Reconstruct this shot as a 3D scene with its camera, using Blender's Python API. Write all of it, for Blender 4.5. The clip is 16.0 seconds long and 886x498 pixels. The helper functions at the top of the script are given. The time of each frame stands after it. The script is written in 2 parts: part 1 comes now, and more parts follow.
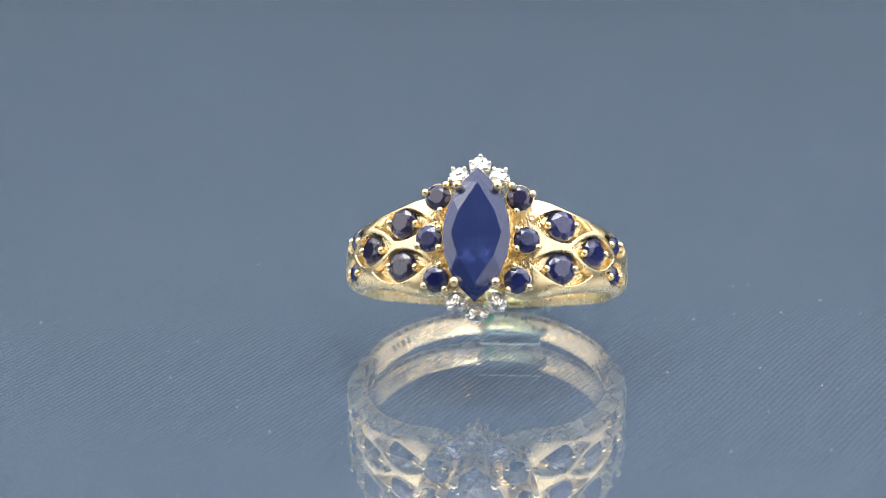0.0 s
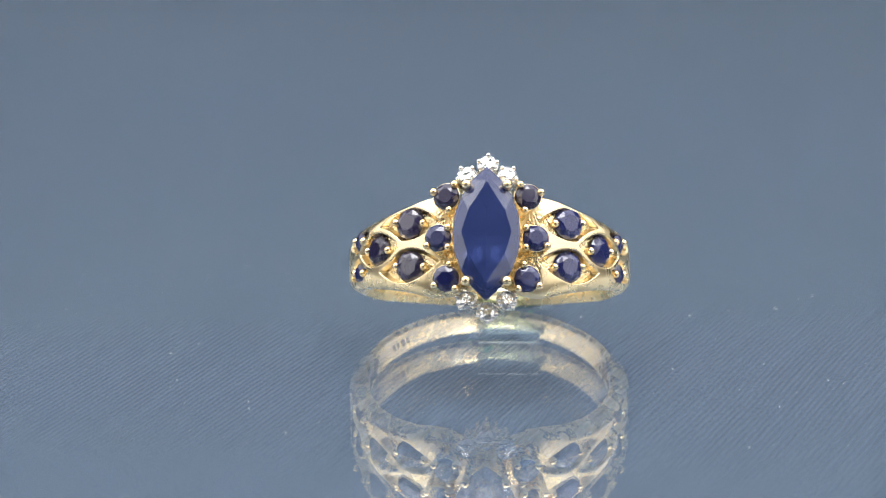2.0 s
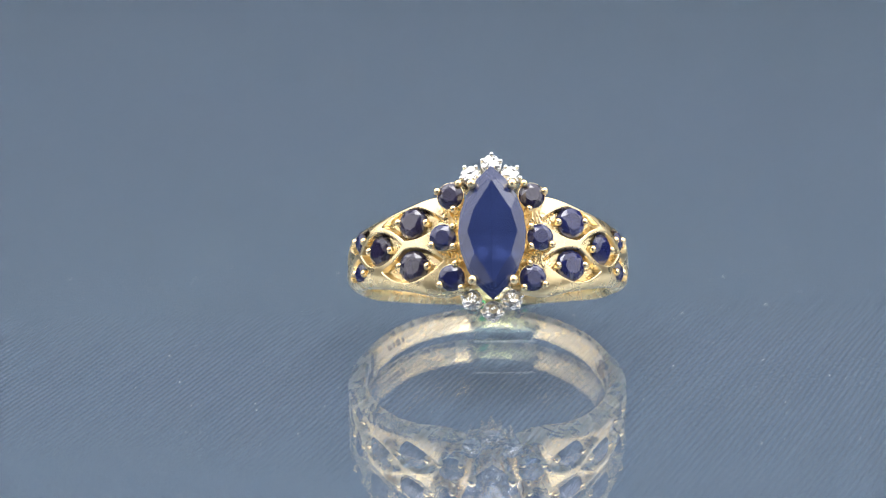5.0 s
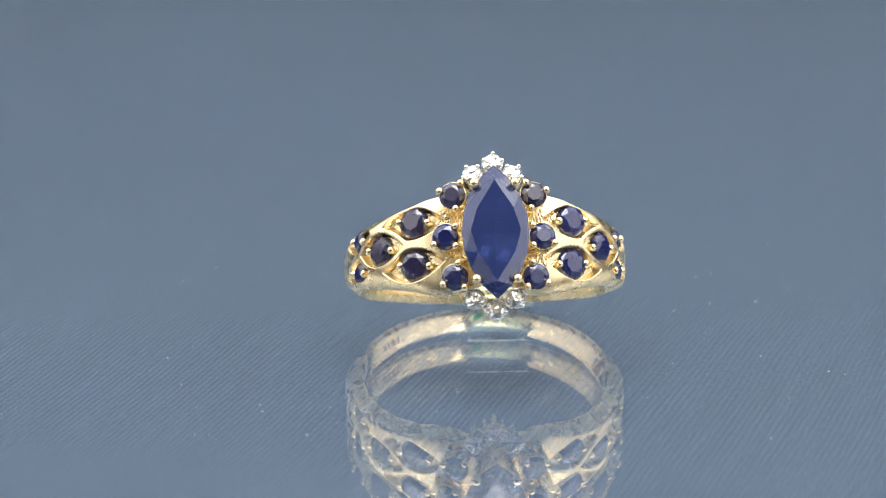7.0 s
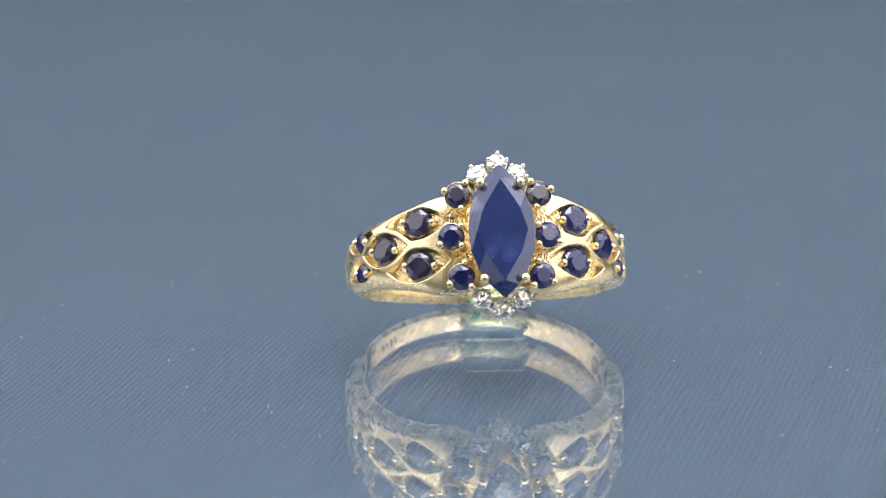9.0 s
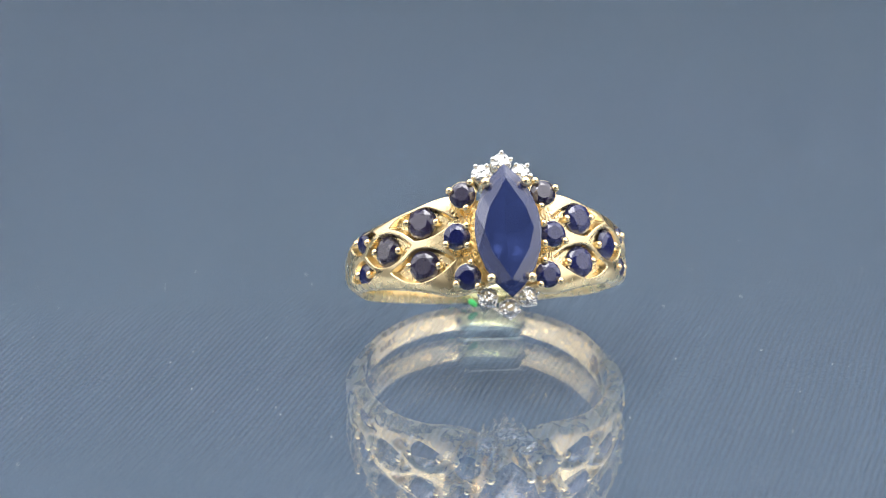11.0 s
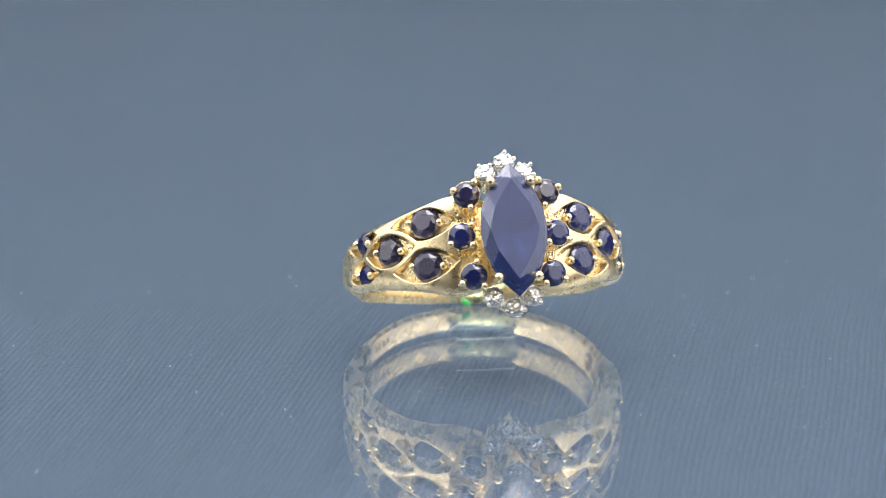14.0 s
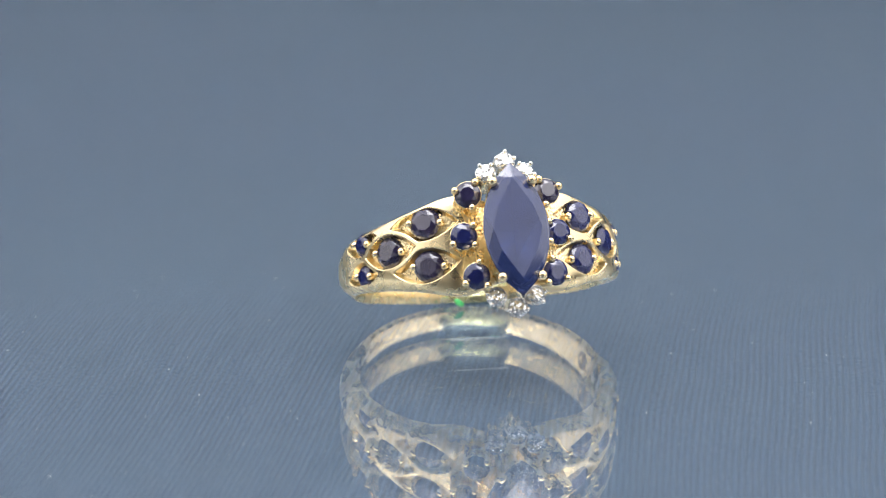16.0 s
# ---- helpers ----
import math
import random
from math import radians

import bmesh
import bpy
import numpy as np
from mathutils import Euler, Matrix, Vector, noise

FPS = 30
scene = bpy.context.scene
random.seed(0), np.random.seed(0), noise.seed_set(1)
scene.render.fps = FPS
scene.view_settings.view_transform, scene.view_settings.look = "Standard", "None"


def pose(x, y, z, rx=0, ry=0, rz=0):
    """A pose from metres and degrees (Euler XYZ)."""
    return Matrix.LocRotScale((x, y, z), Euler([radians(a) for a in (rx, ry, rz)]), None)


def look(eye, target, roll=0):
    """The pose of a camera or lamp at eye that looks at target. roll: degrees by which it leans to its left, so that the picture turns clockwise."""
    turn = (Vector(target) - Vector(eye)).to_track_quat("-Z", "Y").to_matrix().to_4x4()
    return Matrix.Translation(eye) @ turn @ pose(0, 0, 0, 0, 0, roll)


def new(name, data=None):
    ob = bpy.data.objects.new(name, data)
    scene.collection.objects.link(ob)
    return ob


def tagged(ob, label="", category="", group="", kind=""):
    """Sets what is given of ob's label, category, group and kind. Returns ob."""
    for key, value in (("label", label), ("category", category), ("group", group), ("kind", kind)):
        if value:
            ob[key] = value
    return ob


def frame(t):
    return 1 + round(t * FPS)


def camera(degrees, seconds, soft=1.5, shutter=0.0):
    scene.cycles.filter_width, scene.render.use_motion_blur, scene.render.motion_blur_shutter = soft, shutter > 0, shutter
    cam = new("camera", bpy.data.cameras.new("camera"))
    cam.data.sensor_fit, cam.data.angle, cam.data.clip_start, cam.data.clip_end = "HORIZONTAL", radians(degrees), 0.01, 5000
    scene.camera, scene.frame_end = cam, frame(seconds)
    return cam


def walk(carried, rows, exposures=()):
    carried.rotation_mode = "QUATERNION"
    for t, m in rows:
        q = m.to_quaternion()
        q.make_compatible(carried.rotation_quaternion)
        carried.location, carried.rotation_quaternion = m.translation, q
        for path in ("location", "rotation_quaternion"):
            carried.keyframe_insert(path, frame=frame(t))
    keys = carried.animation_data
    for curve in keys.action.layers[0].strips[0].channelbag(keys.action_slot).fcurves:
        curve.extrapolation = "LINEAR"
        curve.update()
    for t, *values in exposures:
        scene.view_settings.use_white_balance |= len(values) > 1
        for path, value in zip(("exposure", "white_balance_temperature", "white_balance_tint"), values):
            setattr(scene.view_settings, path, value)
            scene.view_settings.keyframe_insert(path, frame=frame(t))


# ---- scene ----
MM = 0.001

# ---- camera ----
cam = camera(14.0, 16.0, soft=0.8)
EYE = Vector((-3.26, -257.62, 66.33)) * MM
PITCH = 13.13
VIEW = pose(*EYE, 90 - PITCH, 0, 0)
walk(cam, [(0, VIEW), (16, VIEW)], exposures=[(0, 0.20), (16, 0.20)])
cam.data.dof.use_dof = True
cam.data.dof.focus_distance = 0.256
cam.data.dof.aperture_fstop = 44

# turntable: seconds, degrees turned, drift in mm
TURN = [
    (0.0, 0.00, 0.00, 0.00), (0.5, 0.85, 0.04, 0.13), (1.0, 1.42, 0.11, 0.21), (1.5, 1.93, 0.16, 0.28),
    (2.0, 2.43, 0.17, 0.35), (2.5, 2.87, 0.16, 0.41), (3.0, 3.24, 0.12, 0.46), (3.5, 3.56, 0.09, 0.50),
    (4.0, 3.92, 0.07, 0.54), (5.2, 5.05, 0.02, 0.67), (6.5, 6.40, -0.08, 0.82), (7.0, 6.92, -0.19, 0.88),
    (7.5, 7.33, -0.25, 0.91), (8.0, 7.72, -0.24, 0.95), (8.5, 8.32, -0.22, 1.00), (9.0, 9.05, -0.20, 1.07),
    (10.2, 10.2, -0.18, 1.15), (11.5, 11.36, -0.20, 1.23), (12.0, 11.90, -0.25, 1.26), (12.5, 12.40, -0.30, 1.29),
    (13.0, 12.89, -0.36, 1.31), (13.5, 13.38, -0.41, 1.34), (14.0, 13.83, -0.43, 1.36), (14.5, 14.27, -0.42, 1.37),
    (15.0, 14.76, -0.44, 1.39), (15.5, 15.37, -0.56, 1.41), (16.0, 16.05, -0.74, 1.42),
]


def turning(base):
    return [(t, pose(x * MM, y * MM, 0, 0, 0, a) @ base) for t, a, x, y in TURN]


# ---- light ----
world = bpy.data.worlds.new("studio")
world.use_nodes = True
world.node_tree.nodes["Background"].inputs[0].default_value = (0.55, 0.66, 0.8, 1)
world.node_tree.nodes["Background"].inputs[1].default_value = 0.25
scene.world = world


def softbox(name, eye, target, w, h, power, colour):
    data = bpy.data.lights.new(name, "AREA")
    data.shape, data.size, data.size_y, data.energy, data.color = "RECTANGLE", w, h, power, colour
    ob = new(name, data)
    ob.matrix_world = look(eye, target)
    return ob


softbox("softbox_overhead", (0.0, 0.0, 0.80), (0, 0, 0), 1.5, 1.3, 9.4, (1.0, 0.98, 0.96))
softbox("softbox_east", (0.66, -0.08, 0.42), (0, -0.08, 0.1), 1.3, 0.66, 4.2, (1.0, 0.97, 0.93))
softbox("softbox_west", (-0.66, 0.05, 0.42), (0, 0.05, 0.1), 1.3, 0.66, 4.3, (1.0, 0.97, 0.93))
softbox("softbox_front_east", (0.43, -0.62, 0.42), (0, 0, 0), 0.28, 0.62, 0.55, (1.0, 0.97, 0.93))
softbox("softbox_front_west", (-0.40, -0.62, 0.42), (0, 0, 0), 0.28, 0.62, 0.3, (1.0, 0.97, 0.93))
softbox("softbox_back", (0.12, 0.80, 0.64), (0.05, 0, 0), 1.3, 0.40, 2.5, (1.0, 0.98, 0.96))
# unseen extra source, added to brighten upper crown facets and gold edges
softbox("softbox_zenith", (0.0, -0.02, 0.72), (0, 0, 0), 0.50, 0.46, 5.2, (1.0, 0.98, 0.96))
# unseen small lamp, added for sparkle on stones and prongs
softbox("sparkle_lamp", (0.22, -0.42, 0.70), (0, 0, 0), 0.035, 0.035, 0.28, (1.0, 0.95, 0.88))


# ---- materials ----
def material(name):
    m = bpy.data.materials.new(name)
    m.use_nodes = True
    return m, m.node_tree.nodes, m.node_tree.links, m.node_tree.nodes["Principled BSDF"]


def node(nodes, kind, **values):
    n = nodes.new(kind)
    for k, v in values.items():
        n.inputs[k.replace("_", " ")].default_value = v
    return n


def gold_material(name, colour, rough, scale=900.0):
    m, nodes, links, b = material(name)
    b.inputs["Metallic"].default_value = 1.0
    co = nodes.new("ShaderNodeTexCoord")
    n1 = node(nodes, "ShaderNodeTexNoise", Scale=scale, Detail=4.0)
    n2 = node(nodes, "ShaderNodeTexNoise", Scale=scale * 5, Detail=2.0)
    for n in (n1, n2):
        links.new(co.outputs["Object"], n.inputs["Vector"])
    ramp = nodes.new("ShaderNodeMapRange")
    ramp.inputs["To Min"].default_value, ramp.inputs["To Max"].default_value = rough * 0.7, rough * 1.4
    links.new(n1.outputs["Fac"], ramp.inputs["Value"])
    links.new(ramp.outputs[0], b.inputs["Roughness"])
    mix = nodes.new("ShaderNodeMix")
    mix.data_type = "RGBA"
    mix.inputs["A"].default_value = (*colour, 1)
    mix.inputs["B"].default_value = (colour[0] * 0.92, colour[1] * 0.88, colour[2] * 0.8, 1)
    links.new(n1.outputs["Fac"], mix.inputs["Factor"])
    links.new(mix.outputs["Result"], b.inputs["Base Color"])
    bump = node(nodes, "ShaderNodeBump", Strength=0.12, Distance=0.00003)
    links.new(n2.outputs["Fac"], bump.inputs["Height"])
    links.new(bump.outputs[0], b.inputs["Normal"])
    return m


GOLD = gold_material("yellow_gold", (1.0, 0.84, 0.54), 0.26)
WHITE_GOLD = gold_material("white_gold", (0.93, 0.93, 0.94), 0.25)


def gem_material(name, colour, ior, transmission, rough):
    m, nodes, links, b = material(name)
    co = nodes.new("ShaderNodeTexCoord")
    n1 = node(nodes, "ShaderNodeTexNoise", Scale=450.0, Detail=3.0)
    links.new(co.outputs["Object"], n1.inputs["Vector"])
    info = nodes.new("ShaderNodeObjectInfo")
    add = nodes.new("ShaderNodeMath")
    add.operation = "MULTIPLY_ADD"
    add.inputs[1].default_value = 0.5
    links.new(info.outputs["Random"], add.inputs[0])
    links.new(n1.outputs["Fac"], add.inputs[2])
    mix = nodes.new("ShaderNodeMix")
    mix.data_type = "RGBA"
    mix.inputs["A"].default_value = (colour[0] * 0.6, colour[1] * 0.6, colour[2] * 0.65, 1)
    mix.inputs["B"].default_value = (colour[0] * 1.2, colour[1] * 1.2, colour[2] * 1.2, 1)
    links.new(add.outputs[0], mix.inputs["Factor"])
    links.new(mix.outputs["Result"], b.inputs["Base Color"])
    b.inputs["IOR"].default_value = ior
    b.inputs["Roughness"].default_value = rough
    b.inputs["Transmission Weight"].default_value = transmission
    return m


SAPPHIRE = gem_material("blue_sapphire", (0.043, 0.068, 0.220), 1.77, 0.48, 0.04)
# brownish haze of reflected light on left and upper stones, put into the colour
HAZED_SAPPHIRE = gem_material("hazed_sapphire", (0.034, 0.030, 0.085), 1.77, 0.45, 0.04)
MID_SAPPHIRE = gem_material("mid_sapphire", (0.022, 0.030, 0.15), 1.77, 0.45, 0.04)


def plain_material(name, colour, rough, scale):
    m, nodes, links, b = material(name)
    co = nodes.new("ShaderNodeTexCoord")
    n1 = node(nodes, "ShaderNodeTexNoise", Scale=scale, Detail=5.0)
    links.new(co.outputs["Object"], n1.inputs["Vector"])
    mix = nodes.new("ShaderNodeMix")
    mix.data_type = "RGBA"
    mix.inputs["A"].default_value = (*[c * 0.85 for c in colour], 1)
    mix.inputs["B"].default_value = (*colour, 1)
    links.new(n1.outputs["Fac"], mix.inputs["Factor"])
    links.new(mix.outputs["Result"], b.inputs["Base Color"])
    b.inputs["Roughness"].default_value = rough
    return m


def glass_material(name, colour, ior, rough=0.0):
    m, nodes, links, b = material(name)
    b.inputs["Base Color"].default_value = (*colour, 1)
    b.inputs["IOR"].default_value = ior
    b.inputs["Roughness"].default_value = rough
    b.inputs["Transmission Weight"].default_value = 1.0
    return m


DIAMOND = glass_material("diamond", (0.96, 0.975, 1.0), 2.3)
DIAMOND.node_tree.nodes["Principled BSDF"].inputs["Transmission Weight"].default_value = 0.6
DIAMOND.node_tree.nodes["Principled BSDF"].inputs["Metallic"].default_value = 0.5


def glitter(m, scale, strength):
    """Tiny flat facets in the surface's normal."""
    nodes, links = m.node_tree.nodes, m.node_tree.links
    co = nodes.new("ShaderNodeTexCoord")
    cells = nodes.new("ShaderNodeTexVoronoi")
    cells.inputs["Scale"].default_value = scale
    links.new(co.outputs["Object"], cells.inputs["Vector"])
    bump = nodes.new("ShaderNodeBump")
    bump.inputs["Strength"].default_value, bump.inputs["Distance"].default_value = strength, 0.0001
    links.new(cells.outputs["Distance"], bump.inputs["Height"])
    links.new(bump.outputs[0], nodes["Principled BSDF"].inputs["Normal"])


glitter(DIAMOND, 3400, 1.0)
GLASS = glass_material("plate_glass", (0.945, 0.975, 0.985), 1.6)
CLEAR = glass_material("clear_plastic", (0.58, 0.71, 0.68), 1.42, 0.0)
EDGE_GLINT = plain_material("edge_glint", (0.85, 0.9, 0.9), 0.4, 2000.0)


# tint of the green glints that light makes in the clear holder
GREEN = glass_material("green_glint_tint", (0.12, 0.75, 0.25), 1.5, 0.1)
GREEN.node_tree.nodes["Principled BSDF"].inputs["Transmission Weight"].default_value = 0.4


def cloth_material(twill):
    m, nodes, links, b = material("twill_cloth")
    b.inputs["Roughness"].default_value = 0.8
    b.inputs["Sheen Weight"].default_value = 0.08
    co = nodes.new("ShaderNodeTexCoord")
    warp = node(nodes, "ShaderNodeTexNoise", Scale=28.0, Detail=1.0)
    links.new(co.outputs["Object"], warp.inputs["Vector"])
    bend = nodes.new("ShaderNodeVectorMath")
    bend.operation = "MULTIPLY_ADD"
    bend.inputs[1].default_value = (0.0022, 0.0022, 0)
    links.new(warp.outputs["Color"], bend.inputs[0])
    links.new(co.outputs["Object"], bend.inputs[2])
    turn = nodes.new("ShaderNodeMapping")
    turn.inputs["Rotation"].default_value[2] = -radians(twill)
    links.new(bend.outputs[0], turn.inputs["Vector"])
    # one rib each 0.45 mm across the twill line, beaded threads along it
    ribs = node(nodes, "ShaderNodeTexWave", Scale=2 * math.pi / 20 / 0.00045, Distortion=0.35, Detail=1.0, Detail_Scale=3.0)
    ribs.bands_direction = "Y"
    links.new(turn.outputs[0], ribs.inputs["Vector"])
    fine = nodes.new("ShaderNodeMapping")
    fine.inputs["Scale"].default_value = (2300, 3400, 1)
    links.new(turn.outputs[0], fine.inputs["Vector"])
    threads = node(nodes, "ShaderNodeTexNoise", Scale=1.0, Detail=1.5)
    links.new(fine.outputs[0], threads.inputs["Vector"])
    fuzz = node(nodes, "ShaderNodeTexNoise", Scale=5200.0, Detail=2.0)
    links.new(co.outputs["Object"], fuzz.inputs["Vector"])
    h1 = nodes.new("ShaderNodeMath")
    h1.operation = "MULTIPLY_ADD"
    h1.inputs[1].default_value = 1.5
    links.new(threads.outputs["Fac"], h1.inputs[0])
    links.new(ribs.outputs["Fac"], h1.inputs[2])
    h2 = nodes.new("ShaderNodeMath")
    h2.operation = "MULTIPLY_ADD"
    h2.inputs[1].default_value = 1.1
    links.new(fuzz.outputs["Fac"], h2.inputs[0])
    links.new(h1.outputs[0], h2.inputs[2])
    bump = node(nodes, "ShaderNodeBump", Strength=1.0, Distance=0.0002)
    links.new(h2.outputs[0], bump.inputs["Height"])
    links.new(bump.outputs[0], b.inputs["Normal"])
    tone = node(nodes, "ShaderNodeTexNoise", Scale=14.0, Detail=3.0)
    links.new(co.outputs["Object"], tone.inputs["Vector"])
    # shade of the weave in the colour: grooves darker, rib tops paler, by height
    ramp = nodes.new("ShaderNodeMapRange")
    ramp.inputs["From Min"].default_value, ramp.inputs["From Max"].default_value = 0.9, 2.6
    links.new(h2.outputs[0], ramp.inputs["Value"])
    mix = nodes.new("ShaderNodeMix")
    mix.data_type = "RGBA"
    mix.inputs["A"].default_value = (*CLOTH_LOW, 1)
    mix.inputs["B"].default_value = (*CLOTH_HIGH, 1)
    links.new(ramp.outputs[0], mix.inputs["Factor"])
    mix2 = nodes.new("ShaderNodeMix")
    mix2.data_type = "RGBA"
    mix2.blend_type = "MULTIPLY"
    mix2.inputs["Factor"].default_value = 0.12
    links.new(mix.outputs["Result"], mix2.inputs["A"])
    links.new(tone.outputs["Color"], mix2.inputs["B"])
    # pale fibre ends that stand out of the weave
    ends = node(nodes, "ShaderNodeTexNoise", Scale=7500.0, Detail=1.0)
    links.new(co.outputs["Object"], ends.inputs["Vector"])
    pick = nodes.new("ShaderNodeMapRange")
    pick.inputs["From Min"].default_value, pick.inputs["From Max"].default_value = 0.60, 0.74
    pick.inputs["To Max"].default_value = 0.6
    links.new(ends.outputs["Fac"], pick.inputs["Value"])
    mix3 = nodes.new("ShaderNodeMix")
    mix3.data_type = "RGBA"
    mix3.inputs["B"].default_value = (0.16, 0.235, 0.335, 1)
    links.new(pick.outputs[0], mix3.inputs["Factor"])
    links.new(mix2.outputs["Result"], mix3.inputs["A"])
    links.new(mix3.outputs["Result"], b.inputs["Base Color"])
    return m


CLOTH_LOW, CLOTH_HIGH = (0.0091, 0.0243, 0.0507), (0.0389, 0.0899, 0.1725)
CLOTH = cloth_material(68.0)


WALL = plain_material("white_studio_paint", (0.78, 0.78, 0.76), 0.9, 3.0)
DRAPE = plain_material("dark_drape", (0.05, 0.065, 0.09), 0.9, 6.0)
BACKDROP = plain_material("slate_blue_backdrop", (0.076, 0.110, 0.158), 0.9, 5.0)
TABLE = plain_material("table_laminate", (0.12, 0.15, 0.2), 0.6, 12.0)
LINT = plain_material("lint", (0.85, 0.87, 0.9), 0.6, 4000.0)


# ---- mesh helpers ----
def mesh_of(name, bm, mat, smooth=False):
    me = bpy.data.meshes.new(name)
    bm.to_mesh(me)
    bm.free()
    me.materials.append(mat)
    for p in me.polygons:
        p.use_smooth = smooth
    return me


def grid_mesh(name, points, mat, closed_u=True, closed_v=True):
    """A smooth mesh through a table of points, in mm."""
    nu, nv = len(points), len(points[0])
    verts = [Vector(p) * MM for row in points for p in row]
    faces = []
    for i in range(nu if closed_u else nu - 1):
        for j in range(nv if closed_v else nv - 1):
            a, b2 = i * nv + j, i * nv + (j + 1) % nv
            c, d = ((i + 1) % nu) * nv + (j + 1) % nv, ((i + 1) % nu) * nv + j
            faces.append((a, b2, c, d))
    me = bpy.data.meshes.new(name)
    me.from_pydata(verts, [], faces)
    me.materials.append(mat)
    for p in me.polygons:
        p.use_smooth = True
    me.update()
    return me


def hull(name, points, mat):
    """A faceted convex solid, in mm."""
    bm = bmesh.new()
    for p in points:
        bm.verts.new(Vector(p) * MM)
    out = bmesh.ops.convex_hull(bm, input=bm.verts)
    loose = [g for g in out["geom_interior"] if isinstance(g, bmesh.types.BMVert)]
    bmesh.ops.delete(bm, geom=loose, context="VERTS")
    bmesh.ops.dissolve_limit(bm, angle_limit=radians(1.0), verts=bm.verts, edges=bm.edges)
    bmesh.ops.recalc_face_normals(bm, faces=bm.faces)
    return mesh_of(name, bm, mat)


def put(name, me, parent, m=None, label=""):
    ob = new(name, me)
    ob.parent = parent
    if m is not None:
        ob.matrix_basis = m
    return tagged(ob, label)


def place(origin, normal, up=(0, 0, 1)):
    """Pose in mm whose z runs along normal and whose y lies towards up."""
    n = Vector(normal).normalized()
    x = Vector(up).cross(n).normalized()
    y = n.cross(x)
    r = Matrix((x, y, n)).transposed().to_4x4()
    return Matrix.Translation(Vector(origin) * MM) @ r


def lathe(name, profile, mat, seg=14, smooth=True):
    """A turned solid about z from (radius, height) pairs in mm; ends closed by radius 0."""
    rows = [[(r * math.cos(2 * math.pi * k / seg), r * math.sin(2 * math.pi * k / seg), z) for k in range(seg)] for r, z in profile]
    bm = bmesh.new()
    rings = [[bm.verts.new(Vector(p) * MM) for p in row] for row in rows]
    for a, b2 in zip(rings, rings[1:]):
        for k in range(seg):
            bm.faces.new((a[k], a[(k + 1) % seg], b2[(k + 1) % seg], b2[k]))
    bmesh.ops.remove_doubles(bm, verts=bm.verts, dist=1e-7)
    bmesh.ops.recalc_face_normals(bm, faces=bm.faces)
    return mesh_of(name, bm, mat, smooth)


def steps(x, table):
    """Interpolation in a table of pairs."""
    for (x0, y0), (x1, y1) in zip(table, table[1:]):
        if x <= x1:
            return y0 + (y1 - y0) * max(0.0, (x - x0) / (x1 - x0))
    return table[-1][1]


def eased(x, table):
    """The same, with the corners rounded off."""
    return sum(steps(abs(x + d), table) for d in (-6, -4, -2, 0, 2, 4, 6)) / 7


def smooth01(f):
    f = min(1.0, max(0.0, f))
    return f * f * (3 - 2 * f)


# ---- the ring ----
RING_TILT, RING_YAW, RING_Z = -23.5, -3.5, 4.75
RING_POSE = pose(0, 0, RING_Z * MM, 0, 0, RING_YAW) @ pose(0, 0, 0, RING_TILT, 0, 0)

HALF = [(0, 2.6), (10, 3.2), (16, 3.7), (22, 3.75), (32, 3.2), (50, 2.55), (68, 2.15), (85, 1.85), (110, 1.45), (140, 1.05), (180, 0.9)]
LOWER = [(0, 0.1), (31, 0.05), (50, 0.05), (68, 0.0), (90, 0.02), (115, 0.32), (150, 0.4), (180, 0.4)]
UPPER = [(0, -0.3), (20, -0.45), (50, -0.48), (75, -0.35), (110, -0.35), (180, -0.4)]
OUTER = [(0, 10.3), (10, 10.6), (16, 10.95), (22, 11.15), (32, 11.12), (50, 10.85), (68, 10.5), (85, 10.3), (100, 10.3), (115, 10.05), (140, 9.55), (180, 9.4)]
INNER = 8.95


def around(phi, r, z):
    a = radians(phi)
    y = -r * math.cos(a)
    return (r * math.sin(a), y * (0.885 if y > 0 else 1), z)


# eye-shaped cells of the shoulders: angle, height, half length in degrees, half height in mm, slant
MIDDLE_CELL = (48.6, -0.03, 13.4, 1.27, 0.0)
SIDE_CELLS = ((32.6, 1.46, 14.6, 1.26, 0.0), (32.4, -1.54, 14.2, 1.26, 0.06),
              (64.5, 1.04, 14.0, 0.98, -0.03), (64.8, -1.12, 13.6, 0.94, 0.03))


def eye_shape(p, z, cell):
    """Distance in mm inside a cell's pointed outline; negative outside."""
    a, h, long_half, high_half, slant = cell
    u = (p - a) / long_half
    d = high_half * (1 - u * u) - abs(z - h + slant * (p - a) * 0.185)
    return d / math.hypot(1, 2 * high_half * u / (long_half * 0.185))


def relief(phi, z, low, high):
    """Depth in mm of the lattice's cells at an angle and height of the band."""
    p = abs(phi)
    if p > 79 or p < 18:
        return 0.0
    middle = eye_shape(p, z, MIDDLE_CELL)
    deep = smooth01(middle / 0.26)
    for cell in SIDE_CELLS:
        walls = (eye_shape(p, z, cell), -middle - 0.22, abs(z) - 0.12, high - 0.16 - z, z - low - 0.32)
        if min(walls) > 0:
            d = -0.05 * math.log(sum(math.exp(-w / 0.05) for w in walls))
            deep = max(deep, smooth01(d / 0.26))
    grain = noise.noise((phi * 1.6, z * 8.0, 0.0)) * 0.05 + noise.noise((phi * 3.5, z * 19.0, 4.0)) * 0.04
    return 0.62 * deep + (grain * (deep - 0.5) * 2 if deep > 0.5 else 0.0)


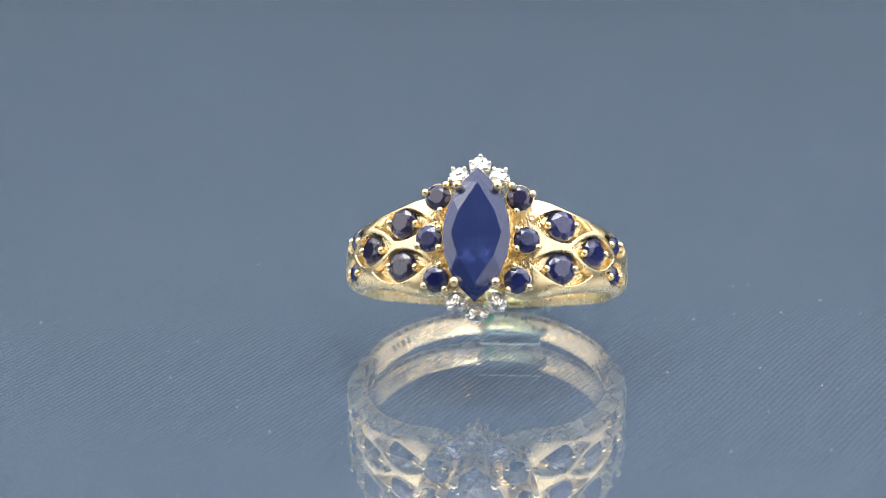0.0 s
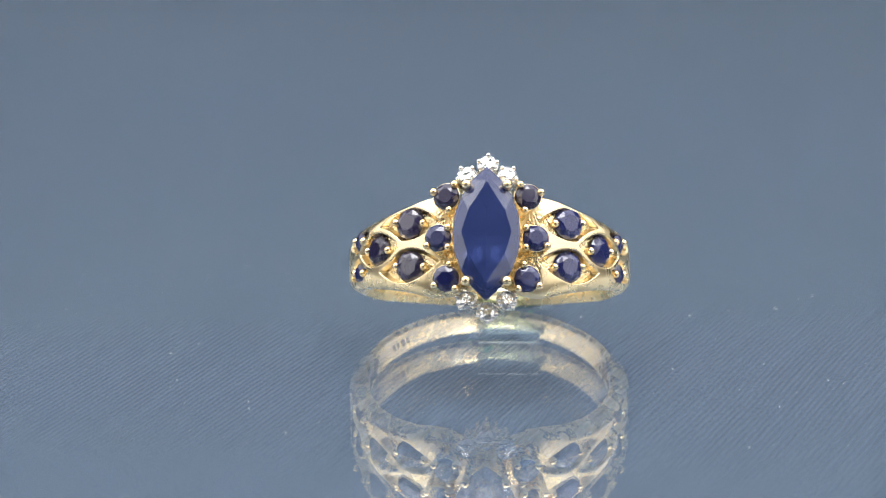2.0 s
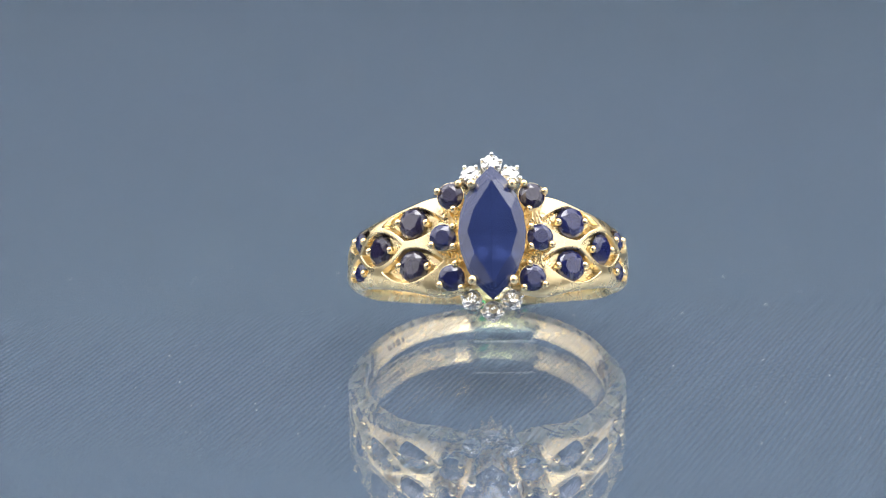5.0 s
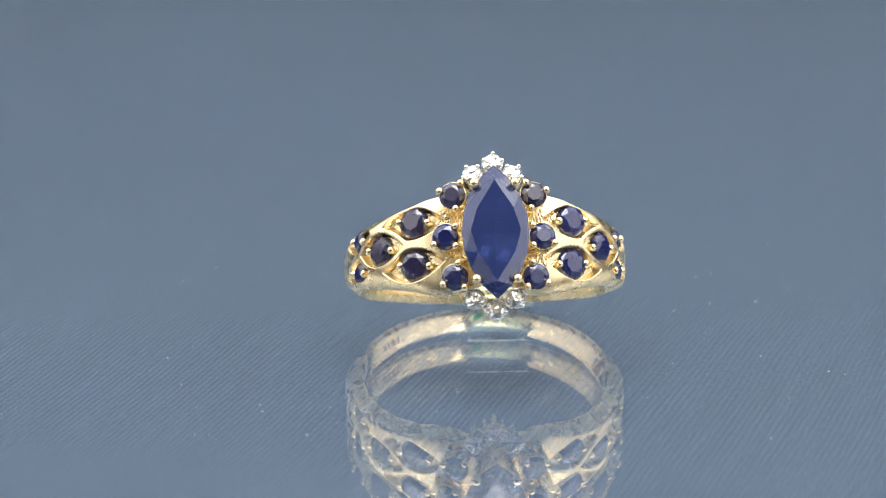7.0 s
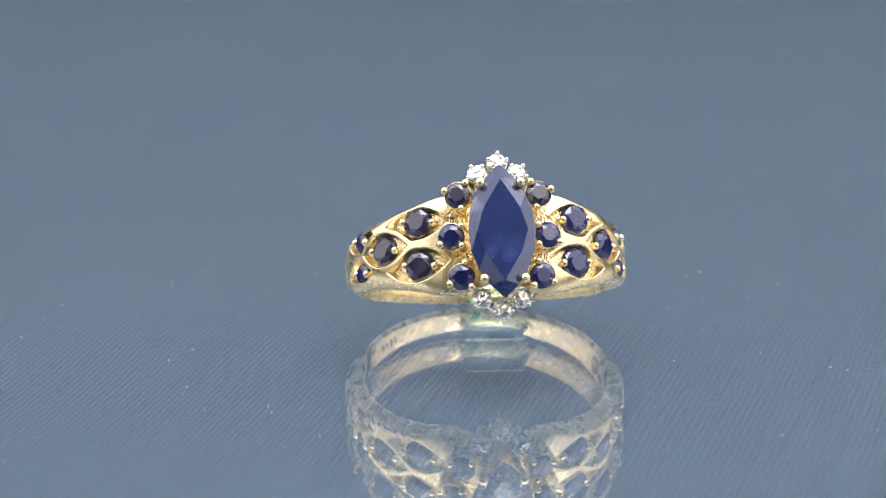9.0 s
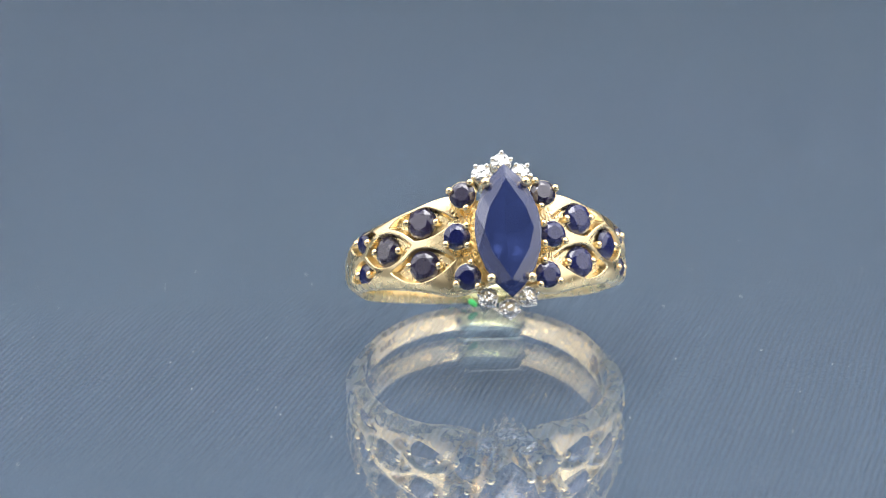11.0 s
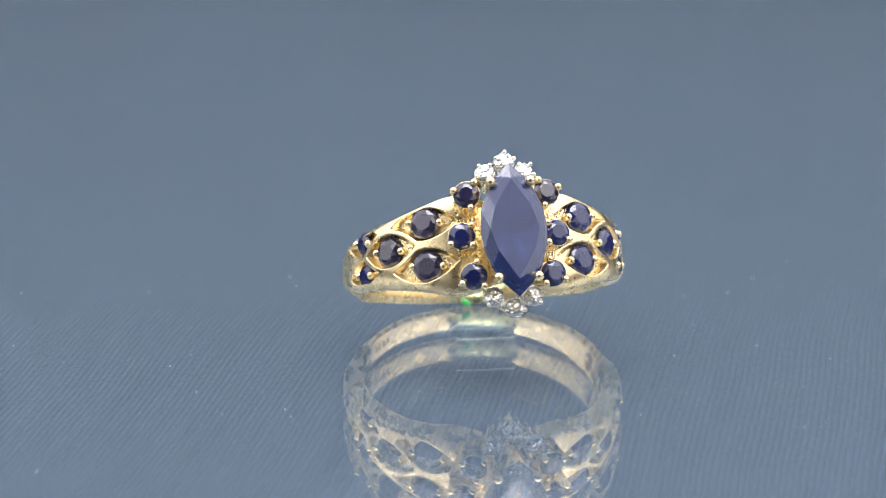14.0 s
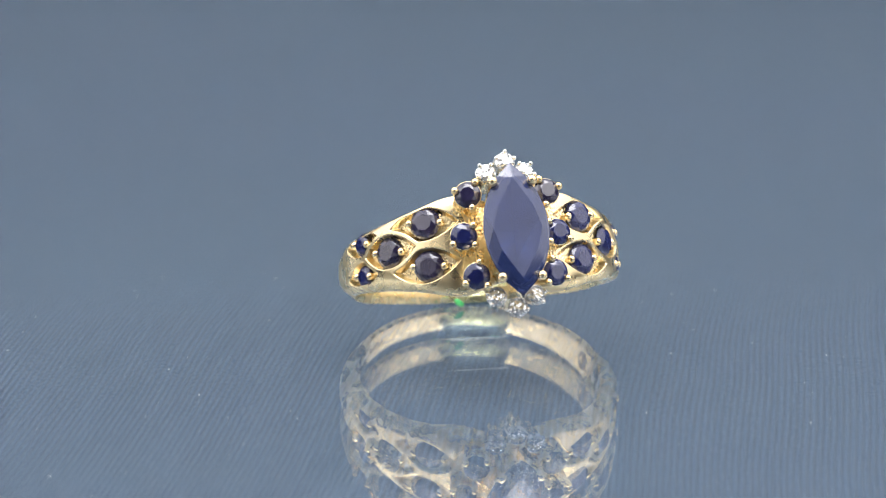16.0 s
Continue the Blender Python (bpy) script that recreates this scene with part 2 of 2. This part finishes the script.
def band_mesh():
    nz = 112
    angles = [-82 + 164 * i / 960 for i in range(960)] + [82 + 196 * i / 300 for i in range(300)]
    rows = []
    for phi in angles:
        phi = phi if phi <= 180 else phi - 360
        p = abs(phi)
        half, out = eased(p, HALF), eased(p, OUTER)
        back = smooth01((p - 76) / 32)
        low, high = -half - eased(p, LOWER), half + eased(p, UPPER)
        row = []
        fall = 0.35 + (out - INNER - 0.30 - 0.35) * back
        for j in range(nz):
            v = -1 + 2 * j / (nz - 1)
            z = low + (v + 1) / 2 * (high - low)
            r = out - fall * abs(v) ** (5 - 2.9 * back) - relief(phi, z, low, high)
            if 6 < p < 21:
                r += noise.noise((phi * 1.3, z * 5.0, 9.0)) * 0.05 * smooth01((21 - p) / 4) * (1 - abs(v) ** 3)
            row.append(around(phi, r, z))
        edge_r = out - fall
        for f, lift in ((0.12, 0.07), (0.35, 0.13), (0.65, 0.13), (0.88, 0.07)):
            row.append(around(phi, edge_r + (INNER + 0.2 - edge_r) * f, high + lift))
        for v in (0.99, 0.9, 0.6, 0.0, -0.6, -0.9, -0.99):
            r = INNER + (0.2 if abs(v) > 0.95 else 0.06 if abs(v) > 0.8 else 0.0)
            row.append(around(phi, r, low + (v + 1) / 2 * (high - low)))
        for f, lift in ((0.88, 0.07), (0.65, 0.13), (0.35, 0.13), (0.12, 0.07)):
            row.append(around(phi, edge_r + (INNER + 0.2 - edge_r) * f, low - lift))
        rows.append(row)
    return grid_mesh("band", rows, GOLD)


def brilliant(name, d, mat):
    pts = []
    for k in range(8):
        a = math.pi * k / 4
        pts.append((0.27 * d * math.cos(a), 0.27 * d * math.sin(a), 0.19 * d))
        b2 = a + math.pi / 8
        pts.append((0.405 * d * math.cos(b2), 0.405 * d * math.sin(b2), 0.118 * d))
    for k in range(16):
        a = math.pi * k / 8
        for z in (0.012, -0.012):
            pts.append((0.5 * d * math.cos(a), 0.5 * d * math.sin(a), z * d))
    for k in range(8):
        a = math.pi * k / 4 + math.pi / 8
        pts.append((0.26 * d * math.cos(a), 0.26 * d * math.sin(a), -0.23 * d))
    pts.append((0, 0, -0.43 * d))
    return hull(name, pts, mat)


def marquise_outline(half_w, half_l, t):
    """Point of the pointed oval at t of its outline, 0 to 4, from the upper tip clockwise."""
    rad = (half_l ** 2 + half_w ** 2) / (2 * half_w)
    top = math.asin(half_l / rad)
    side, f = (1, t / 2) if t <= 2 else (-1, (4 - t) / 2)
    a = top * (1 - 2 * f)
    return side * (rad * math.cos(a) - rad + half_w), rad * math.sin(a)


def marquise_mesh(w, l):
    pts = []
    for k in range(16):
        x, y = marquise_outline(w, l, k / 4)
        pts += [(x, y, 0.04), (x, y, -0.05)]
    for t in (0, 0.62, 1, 1.38, 2, 2.62, 3, 3.38):
        x, y = marquise_outline(w * 0.74, l * 0.755, t)
        if t in (0.62, 1.38, 2.62, 3.38):
            x *= 0.87
        pts.append((x, y, 0.50))
    for y in (-0.42 * l, 0.42 * l):
        pts.append((0, y, -1.7))
    pts += [(0, 0, -2.1), (w * 0.5, 0, -1.2), (-w * 0.5, 0, -1.2)]
    return hull("center_sapphire", pts, SAPPHIRE)


def prong_mesh(name, r, length, mat):
    prof = [(0, -length), (r * 0.8, -length), (r * 0.75, -r * 1.2), (r * 0.85, -r * 0.6), (r, 0)]
    prof += [(r * math.cos(a), r * math.sin(a)) for a in (0.4, 0.8, 1.2)] + [(0, r)]
    return lathe(name, prof, mat)


def cup_mesh(name, r, depth, mat):
    """An open tapered setting under a round stone."""
    return lathe(name, [(0, -depth), (r * 0.5, -depth), (r * 0.98, -0.28), (r * 1.04, -0.05), (r * 0.97, 0.0), (r * 0.86, -0.1), (r * 0.5, -depth * 0.6), (0, -depth * 0.6)], mat, 24)


# the centre stone leans a little: its lower tip stands further out
HEAD_H, HEAD_Z, HEAD_X, HEAD_LEAN = 13.95, -0.05, -0.16, 0.07


def make_ring():
    ring = new("ring")
    tagged(ring, "yellow gold ring with blue sapphires and small diamonds on glass", "ring")
    put("band", band_mesh(), ring, label="polished yellow gold band with pierced wavy lattice shoulders")
    ball = prong_mesh("prong", 0.30, 0.9, GOLD)
    stones = {(d, side): brilliant("sapphire", d, HAZED_SAPPHIRE if side < 0 else MID_SAPPHIRE) for d in (2.3, 1.9, 1.65) for side in (-1, 1)}
    tilt = random.Random(11)
    # stones sunk in the cells of both shoulders
    for side in (-1, 1):
        for phi, r, z, d in ((31.7, 10.68, 1.56, 2.3), (31.4, 10.68, -1.58, 2.3), (49.3, 10.40, -0.03, 2.3), (66.3, 10.12, 1.12, 1.65), (65.9, 10.15, -1.22, 1.65)):
            p = side * phi
            n = around(p + tilt.uniform(-7, 7), 1, 0.05 * z + tilt.uniform(-0.1, 0.1))
            put("sapphire", stones[d, -1 if side < 0 and phi < 60 else 1], ring, place(around(p, r, z), n) @ pose(0, 0, 0, 0, 0, 11 * (phi + z)), "dark blue round faceted sapphire")
            for s, lift in ((-1, 0.1), (1, 0.02)):
                q = phi + s * math.degrees((0.5 * d + 0.02) / r)
                put("prong", ball, ring, place(around(side * q, r + 0.12 + lift, z + 0.12 * s), n))
    # round stones beside the centre stone
    cup = cup_mesh("setting", 0.96, 2.3, GOLD)
    post = prong_mesh("prong", 0.28, 2.4, GOLD)
    for side in (-1, 1):
        for x, h, z, prongs in ((2.86, 12.05, 2.92, ((1.0, 0.35), (-0.2, -1.0), (-0.6, 0.9))), (3.42, 12.1, -0.05, ((0.85, -0.55), (-0.75, 0.75), (-0.75, -0.75))), (2.84, 12.6, -3.03, ((0.9, -0.5), (-0.25, 1.0), (-0.7, -0.8)))):
            n = (side * 0.22 + tilt.uniform(-0.1, 0.1), -1, 0.05 * z + tilt.uniform(-0.1, 0.1))
            m = place((side * x - 0.14, -h, z), n)
            seat = put("setting", cup, ring, m)
            put("sapphire", stones[1.9, -1 if z > 1 else 1], seat, pose(0, 0, 0, 0, 0, 17 * x + 9 * z), "dark blue round faceted sapphire")
            for a, b2 in prongs:
                f = 1.0 / math.hypot(a, b2)
                right = Vector((1, side * 0.22, 0)).normalized()
                spot = Vector((side * x - 0.14, -h, z)) + right * (side * a * f) + Vector((0, 0, b2 * f)) + Vector((0, -0.2, 0))
                put("prong", post, seat, m.inverted() @ place(spot, n))
    # gallery under the centre stone
    rows = []
    for h, s in ((9.6, 0.50), (11.2, 0.56), (12.6, 0.74), (13.5, 0.95), (13.82, 1.0), (13.8, 0.93), (13.2, 0.78), (11.6, 0.5), (9.6, 0.4)):
        lean = HEAD_LEAN * (h - 9.6) / 4.3
        rows.append([(HEAD_X + x * s, -h + lean * z * s, HEAD_Z + z * s) for x, z in (marquise_outline(2.36, 4.74, k / 10) for k in range(40))])
    gallery = put("gallery", grid_mesh("gallery", rows, GOLD, True, True), ring)
    put("center_sapphire", marquise_mesh(2.38, 4.84), ring, place((HEAD_X, -HEAD_H, HEAD_Z), (0, -1, HEAD_LEAN)), "large marquise cut deep blue sapphire")
    claw = prong_mesh("claw", 0.36, 4.2, GOLD)
    for sx in (-1, 1):
        for sz in (-1, 1):
            put("claw", claw, gallery, place((HEAD_X + sx * 1.43, -HEAD_H - 0.32 + HEAD_LEAN * sz * 3.42, HEAD_Z + sz * 3.45), (sx * 0.14, -1, sz * 0.12)))
    # three small diamonds at each tip
    dia = brilliant("diamond", 1.42, DIAMOND)
    white_cup = cup_mesh("setting", 0.71, 2.8, WHITE_GOLD)
    tip = prong_mesh("prong", 0.17, 2.9, WHITE_GOLD)
    for sz in (-1, 1):
        for x, z in ((0.06, 5.25), (-1.42, 4.45), (1.45, 4.45)):
            n = (0.12 * x, -1, 0.25 * sz)
            centre = Vector((HEAD_X + x, -12.1, HEAD_Z + sz * z))
            m = place(centre, n)
            seat = put("setting", white_cup, ring, m, "white gold setting")
            up = (0.12 * x, -1, 0.22 if sz > 0 else 0.34)
            put("diamond", dia, seat, m.inverted() @ place(centre + Vector((0, -0.05, 0)), up) @ pose(0, 0, 0, 0, 0, 20 * x + 9 * sz), "small white diamond")
            out = Vector((x * 0.55, 0, sz)).normalized()
            across = Vector((out.z, 0, -out.x))
            for d in (out, (across * 0.95 + out * 0.3).normalized(), (across * -0.95 + out * 0.3).normalized()):
                put("prong", tip, seat, m.inverted() @ place(centre + Vector((0, -0.14, 0)) + d * 0.68, n))
    # maker's stamp inside the shank, unreadable
    for k, (a, w) in enumerate(((126, 2.2), (129.4, 1.6), (132.6, 2.4), (136, 1.4))):
        bars = [[around(-(a + da), INNER - dr, zz - 0.4) for da, zz in ((-w / 2, -0.3), (w / 2, -0.3), (w / 2 + 1, 0.3), (-w / 2 + 1, 0.3))] for dr in (0.0, 0.03)]
        bm = bmesh.new()
        vs = [[bm.verts.new(Vector(q) * MM) for q in row] for row in bars]
        bm.faces.new(vs[1])
        for c in range(4):
            bm.faces.new((vs[0][c], vs[0][(c + 1) % 4], vs[1][(c + 1) % 4], vs[1][c]))
        put("stamp_mark", mesh_of("stamp_mark", bm, STAMP), ring, label="dark stamped mark")
    # oval opening inside the shank; not cut, its shaded inside is dark colour
    oval = lathe("opening", [(0, 0.01), (0.5, 0.01), (0.6, 0.06), (0.72, 0.10), (0.8, 0.07), (0.85, -0.1), (0, -0.1)], STAMP, 24)
    put("opening", oval, ring, place(around(106, INNER, -0.3), around(106, -1, 0)) @ Matrix.Diagonal((0.7, 1.0, 1, 1)), "small oval opening with a raised rim, its dark inside a closed disc")
    return ring


STAMP = gold_material("stamped_gold", (0.35, 0.26, 0.13), 0.4)


# ---- clear holder under the shank ----
def make_holder():
    holder = new("ring_holder")
    tagged(holder, "small clear plastic holder gripping the back of the ring", "holder")
    rows, n = [[(0.0, 8.5, 0.02)] * 48], 48
    for z, w, y0, y1, power in ((0.02, 2.9, 6.6, 11.6, 0.8), (0.12, 3.0, 6.5, 11.7, 0.8), (0.8, 2.75, 6.4, 11.6, 0.7), (1.3, 2.3, 6.2, 11.6, 0.6), (1.6, 2.05, 5.9, 11.5, 0.5), (1.8, 2.3, 5.7, 11.4, 0.4), (2.0, 2.36, 5.6, 11.3, 0.3), (2.35, 2.36, 5.6, 11.2, 0.3), (2.42, 2.3, 5.66, 11.1, 0.3)):
        row = []
        for k in range(n):
            a = 2 * math.pi * k / n
            c, q = math.cos(a), math.sin(a)
            row.append((w * math.copysign(abs(c) ** power, c), (y0 + y1) / 2 + (y1 - y0) / 2 * math.copysign(abs(q) ** power, q), z))
        rows.append(row)
    rows.append([(0.0, 8.4, 2.42)] * n)
    put("body", grid_mesh("body", rows, CLEAR, False, True), holder, pose(1.45 * MM, 0, 0))
    # the polished edge's bright line, added as a thin pale strip
    lip = [[(-2.3 + 4.6 * i / 12, 5.55 + 0.05 * math.cos(a), 2.38 + 0.05 * math.sin(a)) for a in (math.pi * k / 4 for k in range(8))] for i in range(13)]
    put("top_edge", grid_mesh("top_edge", lip, EDGE_GLINT, False, True), holder, pose(1.45 * MM, 0, 0), "pale strip painting the bright line along the top edge")
    # green refraction glints of the holder, added as small coloured beads
    glint = lathe("green_glint", [(0, -0.2), (0.14, -0.14), (0.2, 0), (0.14, 0.14), (0, 0.2)], GREEN, 10, False)
    for x, y, z in ((-0.1, 5.55, 0.5), (2.9, 6.9, 0.5), (-1.7, 7.0, 0.45)):
        put("green_glint", glint, holder, pose(x * MM, y * MM, z * MM, 20, 35, 0) @ Matrix.Diagonal((2.2, 1.4, 1.2, 1)), "green glint refracted in the holder, built as a small bead")
    return holder


# ---- glass plate, cloth, table, studio ----
GLASS_T = 6.0


def disc(name, r, z0, z1, mat, bevel=0.6):
    return lathe(name, [(0, z0), (r - bevel, z0), (r, z0 + bevel), (r, z1 - bevel), (r - bevel, z1), (0, z1)], mat, 128, False)


glass = new("glass_plate", disc("glass_plate", 205, -GLASS_T, 0, GLASS))
tagged(glass, "thick clear glass disc lying on the cloth-covered turntable", "glass plate")
glass.visible_shadow = False

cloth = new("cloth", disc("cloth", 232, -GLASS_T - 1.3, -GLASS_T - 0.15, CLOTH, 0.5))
tagged(cloth, "slate blue twill cloth spread flat on the turntable", "cloth")

turntable = new("turntable")
tagged(turntable, "low round turntable hidden under the blue cloth", "turntable")
put("platter", disc("platter", 228, -14, -GLASS_T - 1.3, TABLE, 1.0), turntable)
put("foot", disc("foot", 150, -22, -14, TABLE, 1.0), turntable)

ring = make_ring()
ring.matrix_basis = RING_POSE
holder = make_holder()
HOLDER_POSE = pose(0, 0, 0, 0, 0, RING_YAW)
holder.matrix_basis = HOLDER_POSE


def box_mesh(name, lo, hi, mat, bevel=0.0):
    bm = bmesh.new()
    bmesh.ops.create_cube(bm, size=1)
    for v in bm.verts:
        v.co = [a + (c + 0.5) * (b2 - a) for a, b2, c in zip(lo, hi, v.co)]
    if bevel:
        bmesh.ops.bevel(bm, geom=bm.edges, offset=bevel, segments=2, affect="EDGES")
    return mesh_of(name, bm, mat)


table = new("table", box_mesh("table", (-0.9, -0.7, -0.062), (0.9, 0.7, -0.022), TABLE, 0.004))
tagged(table, "dark blue-grey studio table top under the turntable", "table")
for k, (lo, hi) in enumerate((((-2, 1.1, -0.8), (2, 1.2, 1.8)), ((-2, -2.1, -0.8), (2, -2, 1.8)), ((-2.1, -2, -0.8), (-2, 1.2, 1.8)), ((2, -2, -0.8), (2.1, 1.2, 1.8)))):
    tagged(new("wall_" + ("north", "south", "west", "east")[k], box_mesh("wall", lo, hi, DRAPE if k else BACKDROP)), kind="structure")
tagged(new("floor", box_mesh("floor", (-2.1, -2.1, -0.9), (2.1, 1.2, -0.8), TABLE)), kind="structure")
tagged(new("ceiling", box_mesh("ceiling", (-2.1, -2.1, 1.8), (2.1, 1.2, 1.9), WALL)), kind="structure")
for x in (-0.8, 0.8):
    for y in (-0.6, 0.6):
        leg = put("leg", box_mesh("leg", (x - 0.03, y - 0.03, -0.8), (x + 0.03, y + 0.03, -0.062), TABLE, 0.003), table)


def make_lint():
    rnd = random.Random(4)
    bm = bmesh.new()
    for k in range(420):
        x, y = rnd.uniform(-48, 48), rnd.uniform(-30, 60)
        s = rnd.choice((0.02, 0.025, 0.03, 0.03, 0.04, 0.06))
        z = -GLASS_T - 0.1
        m = Matrix.Translation(Vector((x, y, z)) * MM) @ Euler((rnd.random() * 3, rnd.random() * 3, rnd.random() * 3)).to_matrix().to_4x4() @ Matrix.Diagonal((1, rnd.uniform(0.6, 1.6), 0.6, 1))
        bmesh.ops.create_icosphere(bm, subdivisions=1, radius=s * MM, matrix=m)
    ob = new("lint", mesh_of("lint", bm, LINT, True))
    return tagged(ob, "scattered tiny white lint specks on the cloth", "lint", kind="stuff")


lint = make_lint()


# ---- what moves ----
def motions():
    walk(ring, turning(RING_POSE))
    walk(holder, turning(HOLDER_POSE))
    walk(glass, turning(pose(0, 0, 0)))
    walk(cloth, turning(pose(0, 0, 0)))
    walk(turntable, turning(pose(0, 0, 0)))
    walk(lint, turning(pose(0, 0, 0)))


motions()
